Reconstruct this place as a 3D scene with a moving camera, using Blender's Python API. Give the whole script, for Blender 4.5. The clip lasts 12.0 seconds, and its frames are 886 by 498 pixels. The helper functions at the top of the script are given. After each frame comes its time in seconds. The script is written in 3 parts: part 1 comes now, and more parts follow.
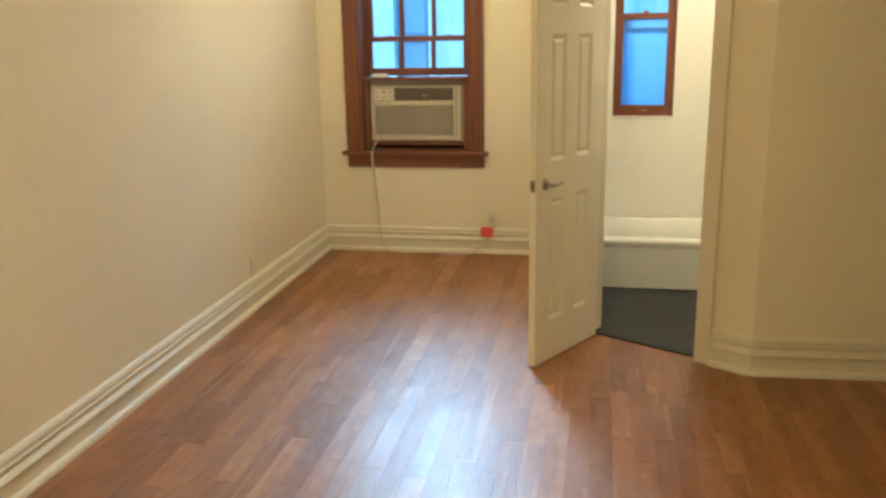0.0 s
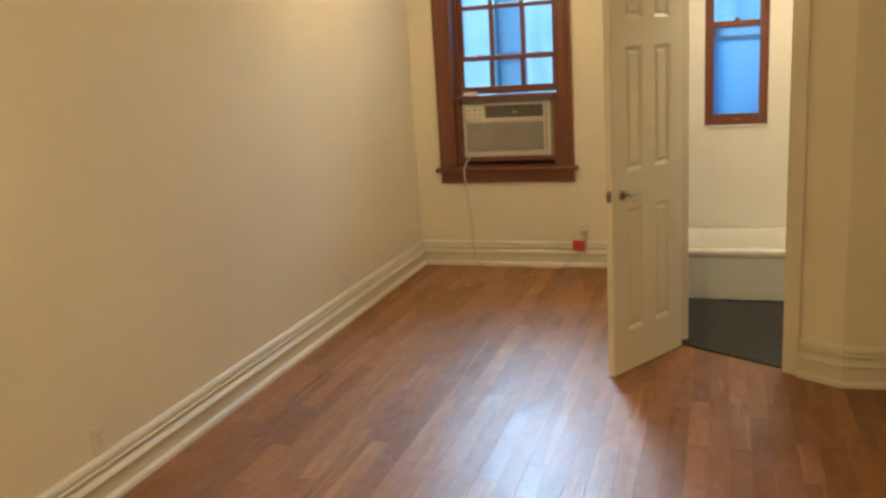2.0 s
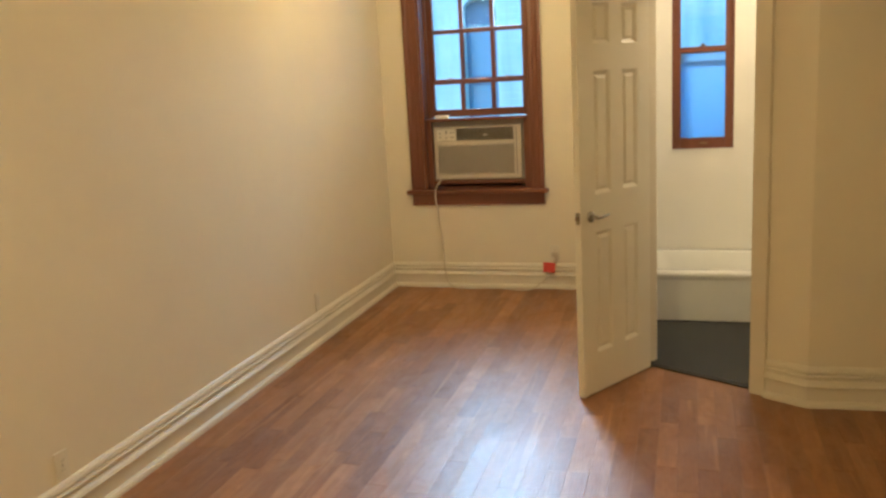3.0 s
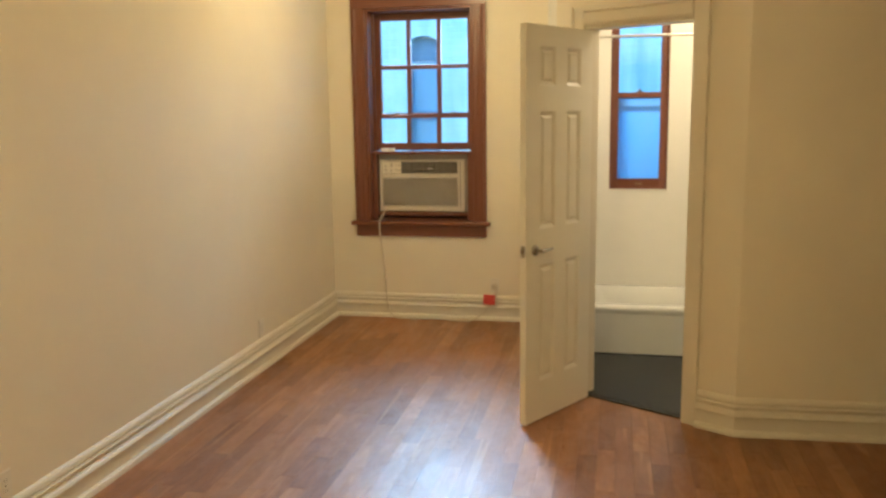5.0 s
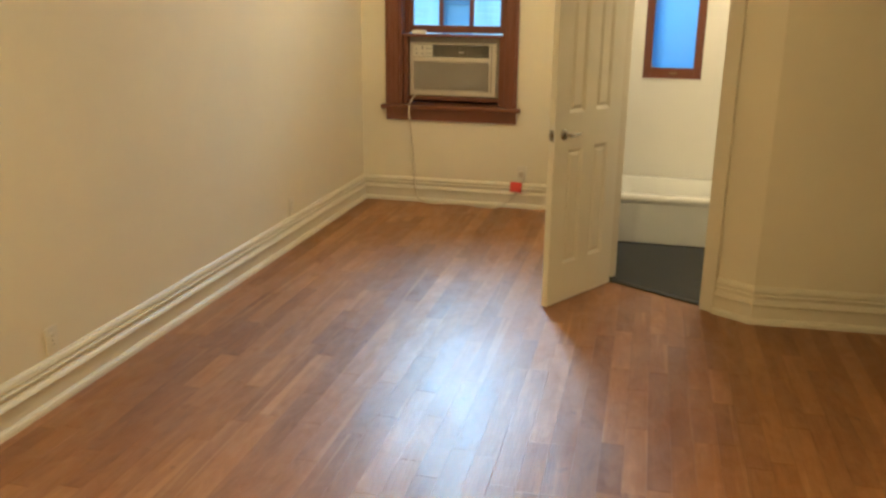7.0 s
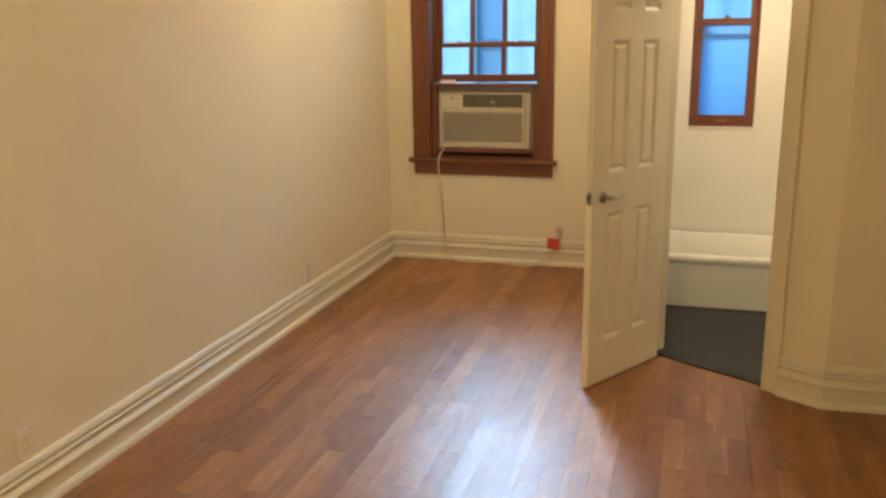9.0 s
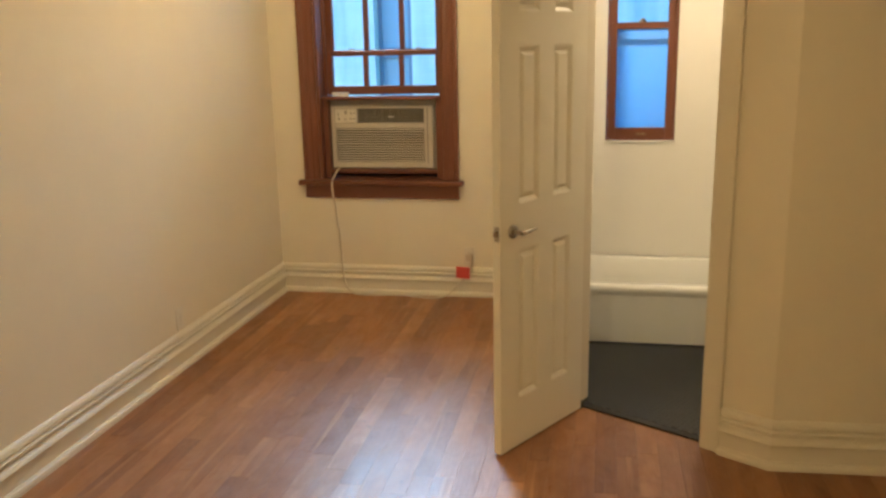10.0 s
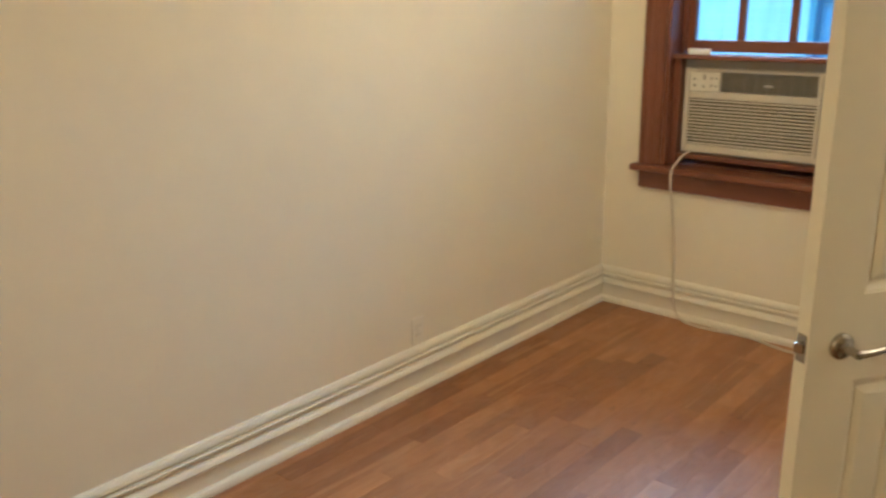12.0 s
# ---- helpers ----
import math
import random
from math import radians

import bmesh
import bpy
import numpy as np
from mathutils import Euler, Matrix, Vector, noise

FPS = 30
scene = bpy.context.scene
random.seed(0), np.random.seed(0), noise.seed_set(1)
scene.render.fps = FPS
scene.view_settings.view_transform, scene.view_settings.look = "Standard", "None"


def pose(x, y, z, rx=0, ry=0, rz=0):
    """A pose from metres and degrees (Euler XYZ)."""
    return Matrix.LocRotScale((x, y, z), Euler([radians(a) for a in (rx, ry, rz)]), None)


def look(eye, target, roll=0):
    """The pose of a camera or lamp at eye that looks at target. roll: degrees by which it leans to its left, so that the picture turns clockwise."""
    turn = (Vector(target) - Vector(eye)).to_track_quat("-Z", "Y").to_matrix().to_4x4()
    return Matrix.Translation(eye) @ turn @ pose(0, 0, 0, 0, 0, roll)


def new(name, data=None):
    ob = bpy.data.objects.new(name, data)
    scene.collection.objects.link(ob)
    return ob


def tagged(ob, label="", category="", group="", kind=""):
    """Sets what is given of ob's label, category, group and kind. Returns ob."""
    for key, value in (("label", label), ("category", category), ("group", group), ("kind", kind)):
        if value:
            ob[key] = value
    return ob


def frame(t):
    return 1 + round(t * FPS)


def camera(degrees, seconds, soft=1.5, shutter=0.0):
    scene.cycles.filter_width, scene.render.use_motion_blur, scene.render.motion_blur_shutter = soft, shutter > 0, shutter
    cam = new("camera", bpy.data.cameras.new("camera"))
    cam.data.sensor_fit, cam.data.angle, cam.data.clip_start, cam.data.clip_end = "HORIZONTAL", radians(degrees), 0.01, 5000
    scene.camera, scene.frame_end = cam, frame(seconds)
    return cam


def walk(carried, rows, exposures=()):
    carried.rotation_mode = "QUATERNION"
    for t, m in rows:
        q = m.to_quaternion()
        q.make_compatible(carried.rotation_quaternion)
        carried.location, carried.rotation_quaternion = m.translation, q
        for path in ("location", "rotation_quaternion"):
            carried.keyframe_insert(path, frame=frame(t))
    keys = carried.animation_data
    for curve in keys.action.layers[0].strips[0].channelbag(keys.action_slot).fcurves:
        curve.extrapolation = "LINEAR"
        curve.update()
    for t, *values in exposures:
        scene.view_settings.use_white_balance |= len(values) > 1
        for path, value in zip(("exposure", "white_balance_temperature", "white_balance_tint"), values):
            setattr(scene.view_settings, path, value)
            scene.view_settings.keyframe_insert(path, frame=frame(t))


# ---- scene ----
cam = camera(55.8, 12.0, 2.7, 0.2)
PATH = [
    (0, (0.064, 0.142, 1.628), (-0.289, 2.047, 1.129), -1.0),
    (0.5, (0.169, 0.074, 1.624), (-0.353, 1.959, 1.207), -0.7),
    (1, (0.251, 0.066, 1.619), (-0.357, 1.921, 1.186), -2.3),
    (1.5, (0.277, 0.052, 1.608), (-0.389, 1.885, 1.168), -3.3),
    (2, (0.272, 0.069, 1.611), (-0.352, 1.917, 1.168), -3.6),
    (2.5, (0.286, 0.068, 1.612), (-0.301, 1.934, 1.196), -3.9),
    (4.5, (0.274, 0.033, 1.603), (-0.195, 1.946, 1.253), -0.3),
    (5, (0.23, -0.07, 1.616), (-0.174, 1.862, 1.294), -0.8),
    (5.5, (0.219, -0.152, 1.607), (-0.119, 1.785, 1.242), -0.1),
    (6, (0.24, -0.186, 1.582), (-0.16, 1.731, 1.174), 0.6),
    (6.5, (0.245, -0.192, 1.567), (-0.208, 1.681, 1.031), 0.9),
    (6.7, (0.238, -0.172, 1.564), (-0.212, 1.688, 0.985), 0.6),
    (8.3, (0.245, -0.029, 1.621), (-0.26, 1.853, 1.169), -0.4),
    (8.5, (0.251, 0.047, 1.633), (-0.301, 1.915, 1.176), -0.3),
    (9, (0.209, 0.31, 1.618), (-0.349, 2.169, 1.137), -0.8),
    (9.5, (0.116, 0.655, 1.622), (-0.271, 2.57, 1.192), 0.3),
    (10, (0.169, 0.98, 1.609), (-0.204, 2.889, 1.144), -1.2),
    (10.5, (0.247, 1.355, 1.611), (-0.156, 3.245, 1.098), 1.4),
    (11, (0.233, 1.754, 1.608), (-0.29, 3.619, 1.11), 0.9),
    (11.5, (0.243, 2.063, 1.613), (-0.666, 3.767, 1.093), -1.7),
    (12, (0.265, 2.471, 1.579), (-1.016, 3.898, 1.012), -0.9),
]
EXPOSURES = [(0, 1.92, 4760, 11), (0.5, 1.9, 4940, 13), (1.0, 1.9, 4960, 14), (1.5, 1.56, 5070, 16), (2.5, 1.64, 5100, 17), (4.5, 1.77, 4990, 15), (5.5, 1.77, 4970, 15), (6.5, 1.75, 5010, 12),
             (8.5, 1.76, 5150, 16), (9.5, 1.68, 5150, 19), (10.5, 1.63, 5080, 18), (11, 1.55, 4800, 12), (11.5, 1.50, 4790, 12), (12, 1.9, 4520, 16)]
walk(cam, [(t, look(eye, target, roll)) for t, eye, target, roll in PATH], EXPOSURES)


# ---------------------------------------------------------------- light
world = bpy.data.worlds.new("sky")
scene.world = world
world.use_nodes = True
wn = world.node_tree.nodes
sky = wn.new("ShaderNodeTexSky")
sky.sky_type = "NISHITA"
sky.sun_disc = False
sky.ozone_density, sky.dust_density = 6.0, 0.3
sky.sun_elevation, sky.sun_rotation = radians(28), radians(200)
wn["Background"].inputs["Strength"].default_value = 0.15
world.node_tree.links.new(sky.outputs[0], wn["Background"].inputs["Color"])

sun = new("sun", bpy.data.lights.new("sun", "SUN"))
sun.data.energy, sun.data.angle, sun.data.color = 0.6, radians(15), (1.0, 0.96, 0.9)
sun.matrix_world = look((0, 0, 20), (4, -9, 14))


def bulb(name, place, watts, size, colour):
    lamp = new(name, bpy.data.lights.new(name, "POINT"))
    lamp.data.energy, lamp.data.shadow_soft_size, lamp.data.color = watts, size, colour
    lamp.location = place
    return lamp


bulb("room_bulb", (-0.98, 4.85, 2.67), 9.8, 0.07, (1.0, 0.67, 0.235))
bulb("entry_bulb", (-0.5, 0.3, 2.55), 23.9, 0.12, (1.0, 0.695, 0.235))
bulb("bathroom_bulb", (0.80, 5.30, 2.55), 9.3, 0.08, (1.0, 0.72, 0.34))


def daylight(name, place, aim, width, height, watts, colour):
    """The sky's light in a window's opening."""
    lamp = new(name, bpy.data.lights.new(name, "AREA"))
    lamp.data.shape, lamp.data.size, lamp.data.size_y = "RECTANGLE", width, height
    lamp.data.energy, lamp.data.color = watts, colour
    lamp.data.spread = radians(66)
    lamp.matrix_world = look(place, aim)
    return lamp


daylight("window_daylight", (-1.21, 6.55, 2.16), (-0.30, 2.3, 0.0), 0.62, 0.42, 4.6, (0.58, 0.87, 0.94))


# ---------------------------------------------------------------- materials
def shader(name, rough=0.5, metal=0.0, colour=(0.8, 0.8, 0.8), **more):
    m = bpy.data.materials.new(name)
    m.use_nodes = True
    b = m.node_tree.nodes["Principled BSDF"]
    b.inputs["Base Color"].default_value = (*colour, 1)
    b.inputs["Roughness"].default_value = rough
    b.inputs["Metallic"].default_value = metal
    for key, value in more.items():
        b.inputs[key.replace("_", " ")].default_value = value
    return m, m.node_tree, b


def add_node(tree, kind, **values):
    n = tree.nodes.new(kind)
    for key, value in values.items():
        n.inputs[key.replace("_", " ")].default_value = value
    return n


def coords(tree, scale=(1, 1, 1)):
    c = tree.nodes.new("ShaderNodeTexCoord")
    mp = add_node(tree, "ShaderNodeMapping", Scale=scale)
    tree.links.new(c.outputs["Object"], mp.inputs["Vector"])
    return mp.outputs[0]


def ramp(tree, source, stops):
    r = tree.nodes.new("ShaderNodeValToRGB")
    e = r.color_ramp.elements
    while len(e) < len(stops):
        e.new(0.5)
    for k, (p, c) in zip(e, stops):
        k.position, k.color = p, (*c, 1)
    tree.links.new(source, r.inputs[0])
    return r.outputs[0]


def relief(tree, b, height, strength, distance):
    n = add_node(tree, "ShaderNodeBump", Strength=strength, Distance=distance)
    tree.links.new(height, n.inputs["Height"])
    tree.links.new(n.outputs[0], b.inputs["Normal"])


def paint(name, light, dark, rough, grain=180.0, bump=0.12, patch=1.6):
    """Rolled or brushed paint: broad soft patches, a fine stipple."""
    m, t, b = shader(name, rough)
    v = coords(t)
    broad = add_node(t, "ShaderNodeTexNoise", Scale=patch, Detail=5.0, Roughness=0.6)
    fine = add_node(t, "ShaderNodeTexNoise", Scale=grain, Detail=3.0, Roughness=0.6)
    wave = add_node(t, "ShaderNodeTexNoise", Scale=7.0, Detail=3.0)
    for n in (broad, fine, wave):
        t.links.new(v, n.inputs["Vector"])
    t.links.new(ramp(t, broad.outputs[0], [(0.3, dark), (0.7, light)]), b.inputs["Base Color"])
    mix = add_node(t, "ShaderNodeMath")
    mix.operation = "MULTIPLY_ADD"
    mix.inputs[1].default_value = 4.0
    t.links.new(wave.outputs[0], mix.inputs[0])
    t.links.new(fine.outputs[0], mix.inputs[2])
    relief(t, b, mix.outputs[0], bump, 0.002)
    return m


def maths(tree, kind, a, b=0.0, c=0.0):
    """One arithmetic node; a, b and c are sockets or numbers."""
    n = tree.nodes.new("ShaderNodeMath")
    n.operation = kind
    for socket, value in zip(n.inputs, (a, b, c)):
        if isinstance(value, (int, float)):
            socket.default_value = value
        else:
            tree.links.new(value, socket)
    return n.outputs[0]


def span(tree, value, a0, a1, b0, b1):
    n = tree.nodes.new("ShaderNodeMapRange")
    for key, number in (("From Min", a0), ("From Max", a1), ("To Min", b0), ("To Max", b1)):
        n.inputs[key].default_value = number
    tree.links.new(value, n.inputs["Value"])
    return n.outputs[0]


def timber(name, dark, mid, light, rough, along=(18, 1.2, 18), coat=0.0):
    """Wood with stretched grain, shifted from piece to piece."""
    m, t, b = shader(name, rough)
    b.inputs["Coat Weight"].default_value = coat
    b.inputs["Coat Roughness"].default_value = 0.2
    info = t.nodes.new("ShaderNodeObjectInfo")
    c = t.nodes.new("ShaderNodeTexCoord")
    shift = t.nodes.new("ShaderNodeVectorMath")
    shift.operation = "MULTIPLY_ADD"
    shift.inputs[1].default_value = (37.0, 53.0, 19.0)
    t.links.new(info.outputs["Random"], shift.inputs[0])
    t.links.new(c.outputs["Object"], shift.inputs[2])
    mp = add_node(t, "ShaderNodeMapping", Scale=along)
    t.links.new(shift.outputs[0], mp.inputs["Vector"])
    grain = add_node(t, "ShaderNodeTexNoise", Scale=1.0, Detail=7.0, Roughness=0.62, Distortion=0.7)
    pore = add_node(t, "ShaderNodeTexNoise", Scale=6.0, Detail=4.0, Roughness=0.7)
    for n in (grain, pore):
        t.links.new(mp.outputs[0], n.inputs["Vector"])
    t.links.new(ramp(t, span(t, grain.outputs[0], 0.0, 1.0, 0.25, 0.75), [(0.18, dark), (0.5, mid), (0.85, light)]), b.inputs["Base Color"])
    rr = t.nodes.new("ShaderNodeMapRange")
    rr.inputs["To Min"].default_value, rr.inputs["To Max"].default_value = rough - 0.07, rough + 0.09
    t.links.new(grain.outputs[0], rr.inputs["Value"])
    t.links.new(rr.outputs[0], b.inputs["Roughness"])
    relief(t, b, pore.outputs[0], 0.10, 0.0008)
    return m


def strip_floor(name, joined=False):
    """Varnished hardwood strips of mixed heartwood and sapwood; each strip has a tone, figure and gloss of its own."""
    m, t, b = shader(name, 0.5)
    ground = t.nodes.new("ShaderNodeNewGeometry")
    own = ground.outputs["Random Per Island"] if joined else t.nodes.new("ShaderNodeObjectInfo").outputs["Random"]
    shift = t.nodes.new("ShaderNodeVectorMath")
    shift.operation = "MULTIPLY_ADD"
    shift.inputs[1].default_value = (37.0, 53.0, 19.0)
    t.links.new(own, shift.inputs[0])
    t.links.new(ground.outputs["Position"], shift.inputs[2])

    def noise(scale, source=shift.outputs[0], detail=5.0, rough=0.6, twist=0.6):
        mp = add_node(t, "ShaderNodeMapping", Scale=scale)
        t.links.new(source, mp.inputs["Vector"])
        n = add_node(t, "ShaderNodeTexNoise", Scale=1.0, Detail=detail, Roughness=rough, Distortion=twist)
        t.links.new(mp.outputs[0], n.inputs["Vector"])
        return n.outputs[0]

    grain = noise((17, 2.3, 17), detail=7.0)
    pore = noise((110, 9, 110), detail=3.0)
    cloud = noise((13, 6, 13), detail=3.0, twist=1.2)
    tone = maths(t, "MULTIPLY_ADD", own, 0.44, 0.30)
    tone = maths(t, "ADD", tone, span(t, grain, 0.2, 0.8, -0.23, 0.23))
    tone = maths(t, "ADD", tone, span(t, cloud, 0.2, 0.8, -0.13, 0.13))
    wood = ramp(t, tone, [(0.06, (0.128, 0.046, 0.012)), (0.30, (0.212, 0.082, 0.020)), (0.52, (0.275, 0.113, 0.028)), (0.74, (0.350, 0.156, 0.044)), (0.97, (0.48, 0.248, 0.085))])
    # pale sapwood streaks in some strips, small dark knots and pin marks
    odd = t.nodes.new("ShaderNodeTexWhiteNoise")
    odd.noise_dimensions = "1D"
    t.links.new(own, odd.inputs["W"])
    pale = maths(t, "MULTIPLY", span(t, noise((20, 0.9, 20), detail=2.0), 0.57, 0.66, 0.0, 0.42), span(t, odd.outputs["Value"], 0.45, 0.62, 0.0, 1.0))
    knot = span(t, noise((24, 13, 24), detail=2.0, twist=0.0), 0.69, 0.78, 0.0, 0.42)
    for amount, colour in ((pale, (0.50, 0.27, 0.10)), (knot, (0.055, 0.022, 0.010))):
        mix = t.nodes.new("ShaderNodeMixRGB")
        mix.inputs[2].default_value = (*colour, 1)
        t.links.new(amount, mix.inputs[0])
        t.links.new(wood, mix.inputs[1])
        wood = mix.outputs[0]
    t.links.new(wood, b.inputs["Base Color"])
    t.links.new(span(t, grain, 0.2, 0.8, 0.50, 0.64), b.inputs["Roughness"])
    b.inputs["Specular IOR Level"].default_value = 0.35
    # the varnish differs from strip to strip; sanded hollows and scuffs run across them
    hollow = noise((8.0, 3.4, 8.0), source=ground.outputs["Position"], detail=4.0, twist=0.9)
    gloss = maths(t, "ADD", span(t, odd.outputs["Value"], 0.0, 1.0, COAT_ROUGH - 0.03, COAT_ROUGH + 0.03), span(t, cloud, 0.25, 0.75, -0.07, 0.07))
    t.links.new(gloss, b.inputs["Coat Roughness"])
    weight = maths(t, "ADD", span(t, odd.outputs["Color"], 0.0, 1.0, 0.70, 0.86), span(t, hollow, 0.25, 0.75, -0.32, 0.26))
    weight = maths(t, "ADD", weight, span(t, cloud, 0.25, 0.75, -0.20, 0.18))
    t.links.new(maths(t, "MINIMUM", maths(t, "MAXIMUM", weight, 0.08), 1.0), b.inputs["Coat Weight"])
    # sanding ripples across the strips spread the gloss sideways
    ripple = noise((150, 9.0, 150), detail=1.0, twist=0.3)
    relief(t, b, maths(t, "MULTIPLY_ADD", ripple, 26.0, maths(t, "MULTIPLY_ADD", hollow, 36.0, pore)), 0.10, 0.0008)
    t.links.new(b.inputs["Normal"].links[0].from_socket, b.inputs["Coat Normal"])
    return m


def plain(name, colour, rough, metal=0.0, speck=0.06, scale=60.0, bump=0.05):
    """Plastic, metal or enamel with a little unevenness."""
    m, t, b = shader(name, rough, metal)
    v = coords(t)
    n = add_node(t, "ShaderNodeTexNoise", Scale=scale, Detail=4.0)
    t.links.new(v, n.inputs["Vector"])
    t.links.new(ramp(t, n.outputs[0], [(0.3, tuple(c * (1 - speck) for c in colour)), (0.7, colour)]), b.inputs["Base Color"])
    relief(t, b, n.outputs[0], bump, 0.0006)
    return m


def streaked(name, light, dark, rough):
    """Old paint outdoors: rain streaks running down, patches of grime."""
    m, t, b = shader(name, rough)
    place = t.nodes.new("ShaderNodeNewGeometry")
    made = []
    for scale in ((5.0, 5.0, 0.5), (1.6, 1.6, 1.2), (40.0, 40.0, 40.0)):
        mp = add_node(t, "ShaderNodeMapping", Scale=scale)
        t.links.new(place.outputs["Position"], mp.inputs["Vector"])
        n = add_node(t, "ShaderNodeTexNoise", Scale=1.0, Detail=4.0, Roughness=0.6)
        t.links.new(mp.outputs[0], n.inputs["Vector"])
        made.append(n.outputs[0])
    mixed = maths(t, "MULTIPLY_ADD", made[0], 0.6, maths(t, "MULTIPLY", made[1], 0.4))
    t.links.new(ramp(t, mixed, [(0.34, dark), (0.56, light)]), b.inputs["Base Color"])
    relief(t, b, made[2], 0.3, 0.003)
    return m


def clear_glass(name, tint=(1, 1, 1)):
    m = bpy.data.materials.new(name)
    m.use_nodes = True
    t = m.node_tree
    t.nodes.clear()
    out = t.nodes.new("ShaderNodeOutputMaterial")
    mix = t.nodes.new("ShaderNodeMixShader")
    see = t.nodes.new("ShaderNodeBsdfTransparent")
    see.inputs[0].default_value = (*tint, 1)
    shine = t.nodes.new("ShaderNodeBsdfGlossy")
    shine.inputs["Roughness"].default_value = 0.02
    fr = t.nodes.new("ShaderNodeFresnel")
    fr.inputs["IOR"].default_value = 1.5
    t.links.new(fr.outputs[0], mix.inputs[0])
    t.links.new(see.outputs[0], mix.inputs[1])
    t.links.new(shine.outputs[0], mix.inputs[2])
    t.links.new(mix.outputs[0], out.inputs[0])
    return m


def frosted_glass(name, colour):
    m = bpy.data.materials.new(name)
    m.use_nodes = True
    t = m.node_tree
    t.nodes.clear()
    out = t.nodes.new("ShaderNodeOutputMaterial")
    mix = add_node(t, "ShaderNodeMixShader", Fac=0.12)
    see = t.nodes.new("ShaderNodeBsdfTranslucent")
    see.inputs[0].default_value = (*colour, 1)
    shine = t.nodes.new("ShaderNodeBsdfGlossy")
    shine.inputs["Roughness"].default_value = 0.35
    t.links.new(see.outputs[0], mix.inputs[1])
    t.links.new(shine.outputs[0], mix.inputs[2])
    t.links.new(mix.outputs[0], out.inputs[0])
    return m


WALL = paint("cream_wall_paint", (0.80, 0.733, 0.585), (0.77, 0.703, 0.555), 0.55)
CEILING = paint("white_ceiling_paint", (0.84, 0.82, 0.76), (0.81, 0.79, 0.73), 0.7)
TRIM = paint("white_gloss_trim_paint", (0.76, 0.705, 0.58), (0.73, 0.675, 0.55), 0.45, grain=60.0, bump=0.05, patch=4.0)
DOOR_PAINT = paint("white_door_paint", (0.84, 0.80, 0.69), (0.81, 0.77, 0.66), 0.42, grain=90.0, bump=0.05, patch=3.0)
BATH = paint("white_bathroom_enamel_paint", (0.86, 0.84, 0.78), (0.83, 0.81, 0.75), 0.3, grain=40.0, bump=0.05)
COAT_ROUGH = 0.37
OAK = strip_floor("red_brown_floor_varnish")
OAK_JOINED = strip_floor("red_brown_floor_varnish_beyond", True)
MAHOGANY = timber("stained_window_wood", (0.085, 0.026, 0.012), (0.172, 0.058, 0.027), (0.26, 0.098, 0.046), 0.36, along=(22, 22, 1.6), coat=0.2)
MAHOGANY_FLAT = timber("stained_sill_wood", (0.085, 0.026, 0.012), (0.172, 0.058, 0.027), (0.26, 0.098, 0.046), 0.36, along=(1.6, 22, 22), coat=0.2)
AC_CASE = plain("beige_plastic_case", (0.60, 0.545, 0.45), 0.45)
AC_GRILLE = plain("beige_grille_plastic", (0.72, 0.66, 0.55), 0.5)
AC_GAP_SHADE = plain("grille_gap_shade", (0.022, 0.019, 0.016), 0.8)
AC_VENT = plain("dim_air_outlet", (0.10, 0.09, 0.072), 0.6)
AC_GREY = plain("grey_vent_plastic", (0.31, 0.28, 0.235), 0.5)
AC_PANEL = plain("pale_control_plate", (0.72, 0.68, 0.58), 0.4)
NICKEL = plain("brushed_nickel", (0.44, 0.41, 0.36), 0.26, 1.0, speck=0.12, scale=220)
CHROME = plain("worn_chrome_rod", (0.78, 0.75, 0.70), 0.28, 1.0)
BRASS = plain("aged_brass", (0.30, 0.22, 0.12), 0.4, 1.0)
TUB = plain("white_porcelain_enamel", (0.84, 0.84, 0.80), 0.12, speck=0.03, scale=9, bump=0.01)
TILE = plain("charcoal_mosaic_tile", (0.019, 0.023, 0.033), 0.26, speck=0.35, scale=45)
GROUT = plain("dark_grout", (0.014, 0.015, 0.018), 0.85)
SADDLE = plain("dark_threshold_stone", (0.020, 0.018, 0.017), 0.6)
PLATE = plain("ivory_outlet_plate", (0.78, 0.73, 0.62), 0.35)
SLOT = plain("painted_over_outlet_slot", (0.40, 0.36, 0.29), 0.6)
CORD = plain("pale_vinyl_cord", (0.62, 0.55, 0.43), 0.5)
RED = plain("red_paper_tag", (0.74, 0.09, 0.07), 0.5, speck=0.15)
WHITE_PLASTIC = plain("white_plastic", (0.82, 0.80, 0.76), 0.4)
GLASS = clear_glass("window_glass")
FROST = frosted_glass("frosted_glass", (0.31, 0.63, 0.86))
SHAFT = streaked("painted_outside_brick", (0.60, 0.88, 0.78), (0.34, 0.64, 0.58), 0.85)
STONE = plain("grey_outside_stone", (0.30, 0.40, 0.46), 0.85, speck=0.25, scale=6)
DARK_PANE = plain("dim_outside_window", (0.20, 0.46, 0.55), 0.45)
OUT_FRAME_SHADE = plain("outside_frame_and_reveal_shade", (0.12, 0.27, 0.35), 0.6)
CONCRETE = plain("yard_concrete", (0.3, 0.3, 0.29), 0.9, speck=0.3, scale=5)


# ---------------------------------------------------------------- builders
def mesh_of(name, bm, material):
    me = bpy.data.meshes.new(name)
    bmesh.ops.recalc_face_normals(bm, faces=bm.faces)
    bm.to_mesh(me)
    bm.free()
    me.materials.append(material)
    return me


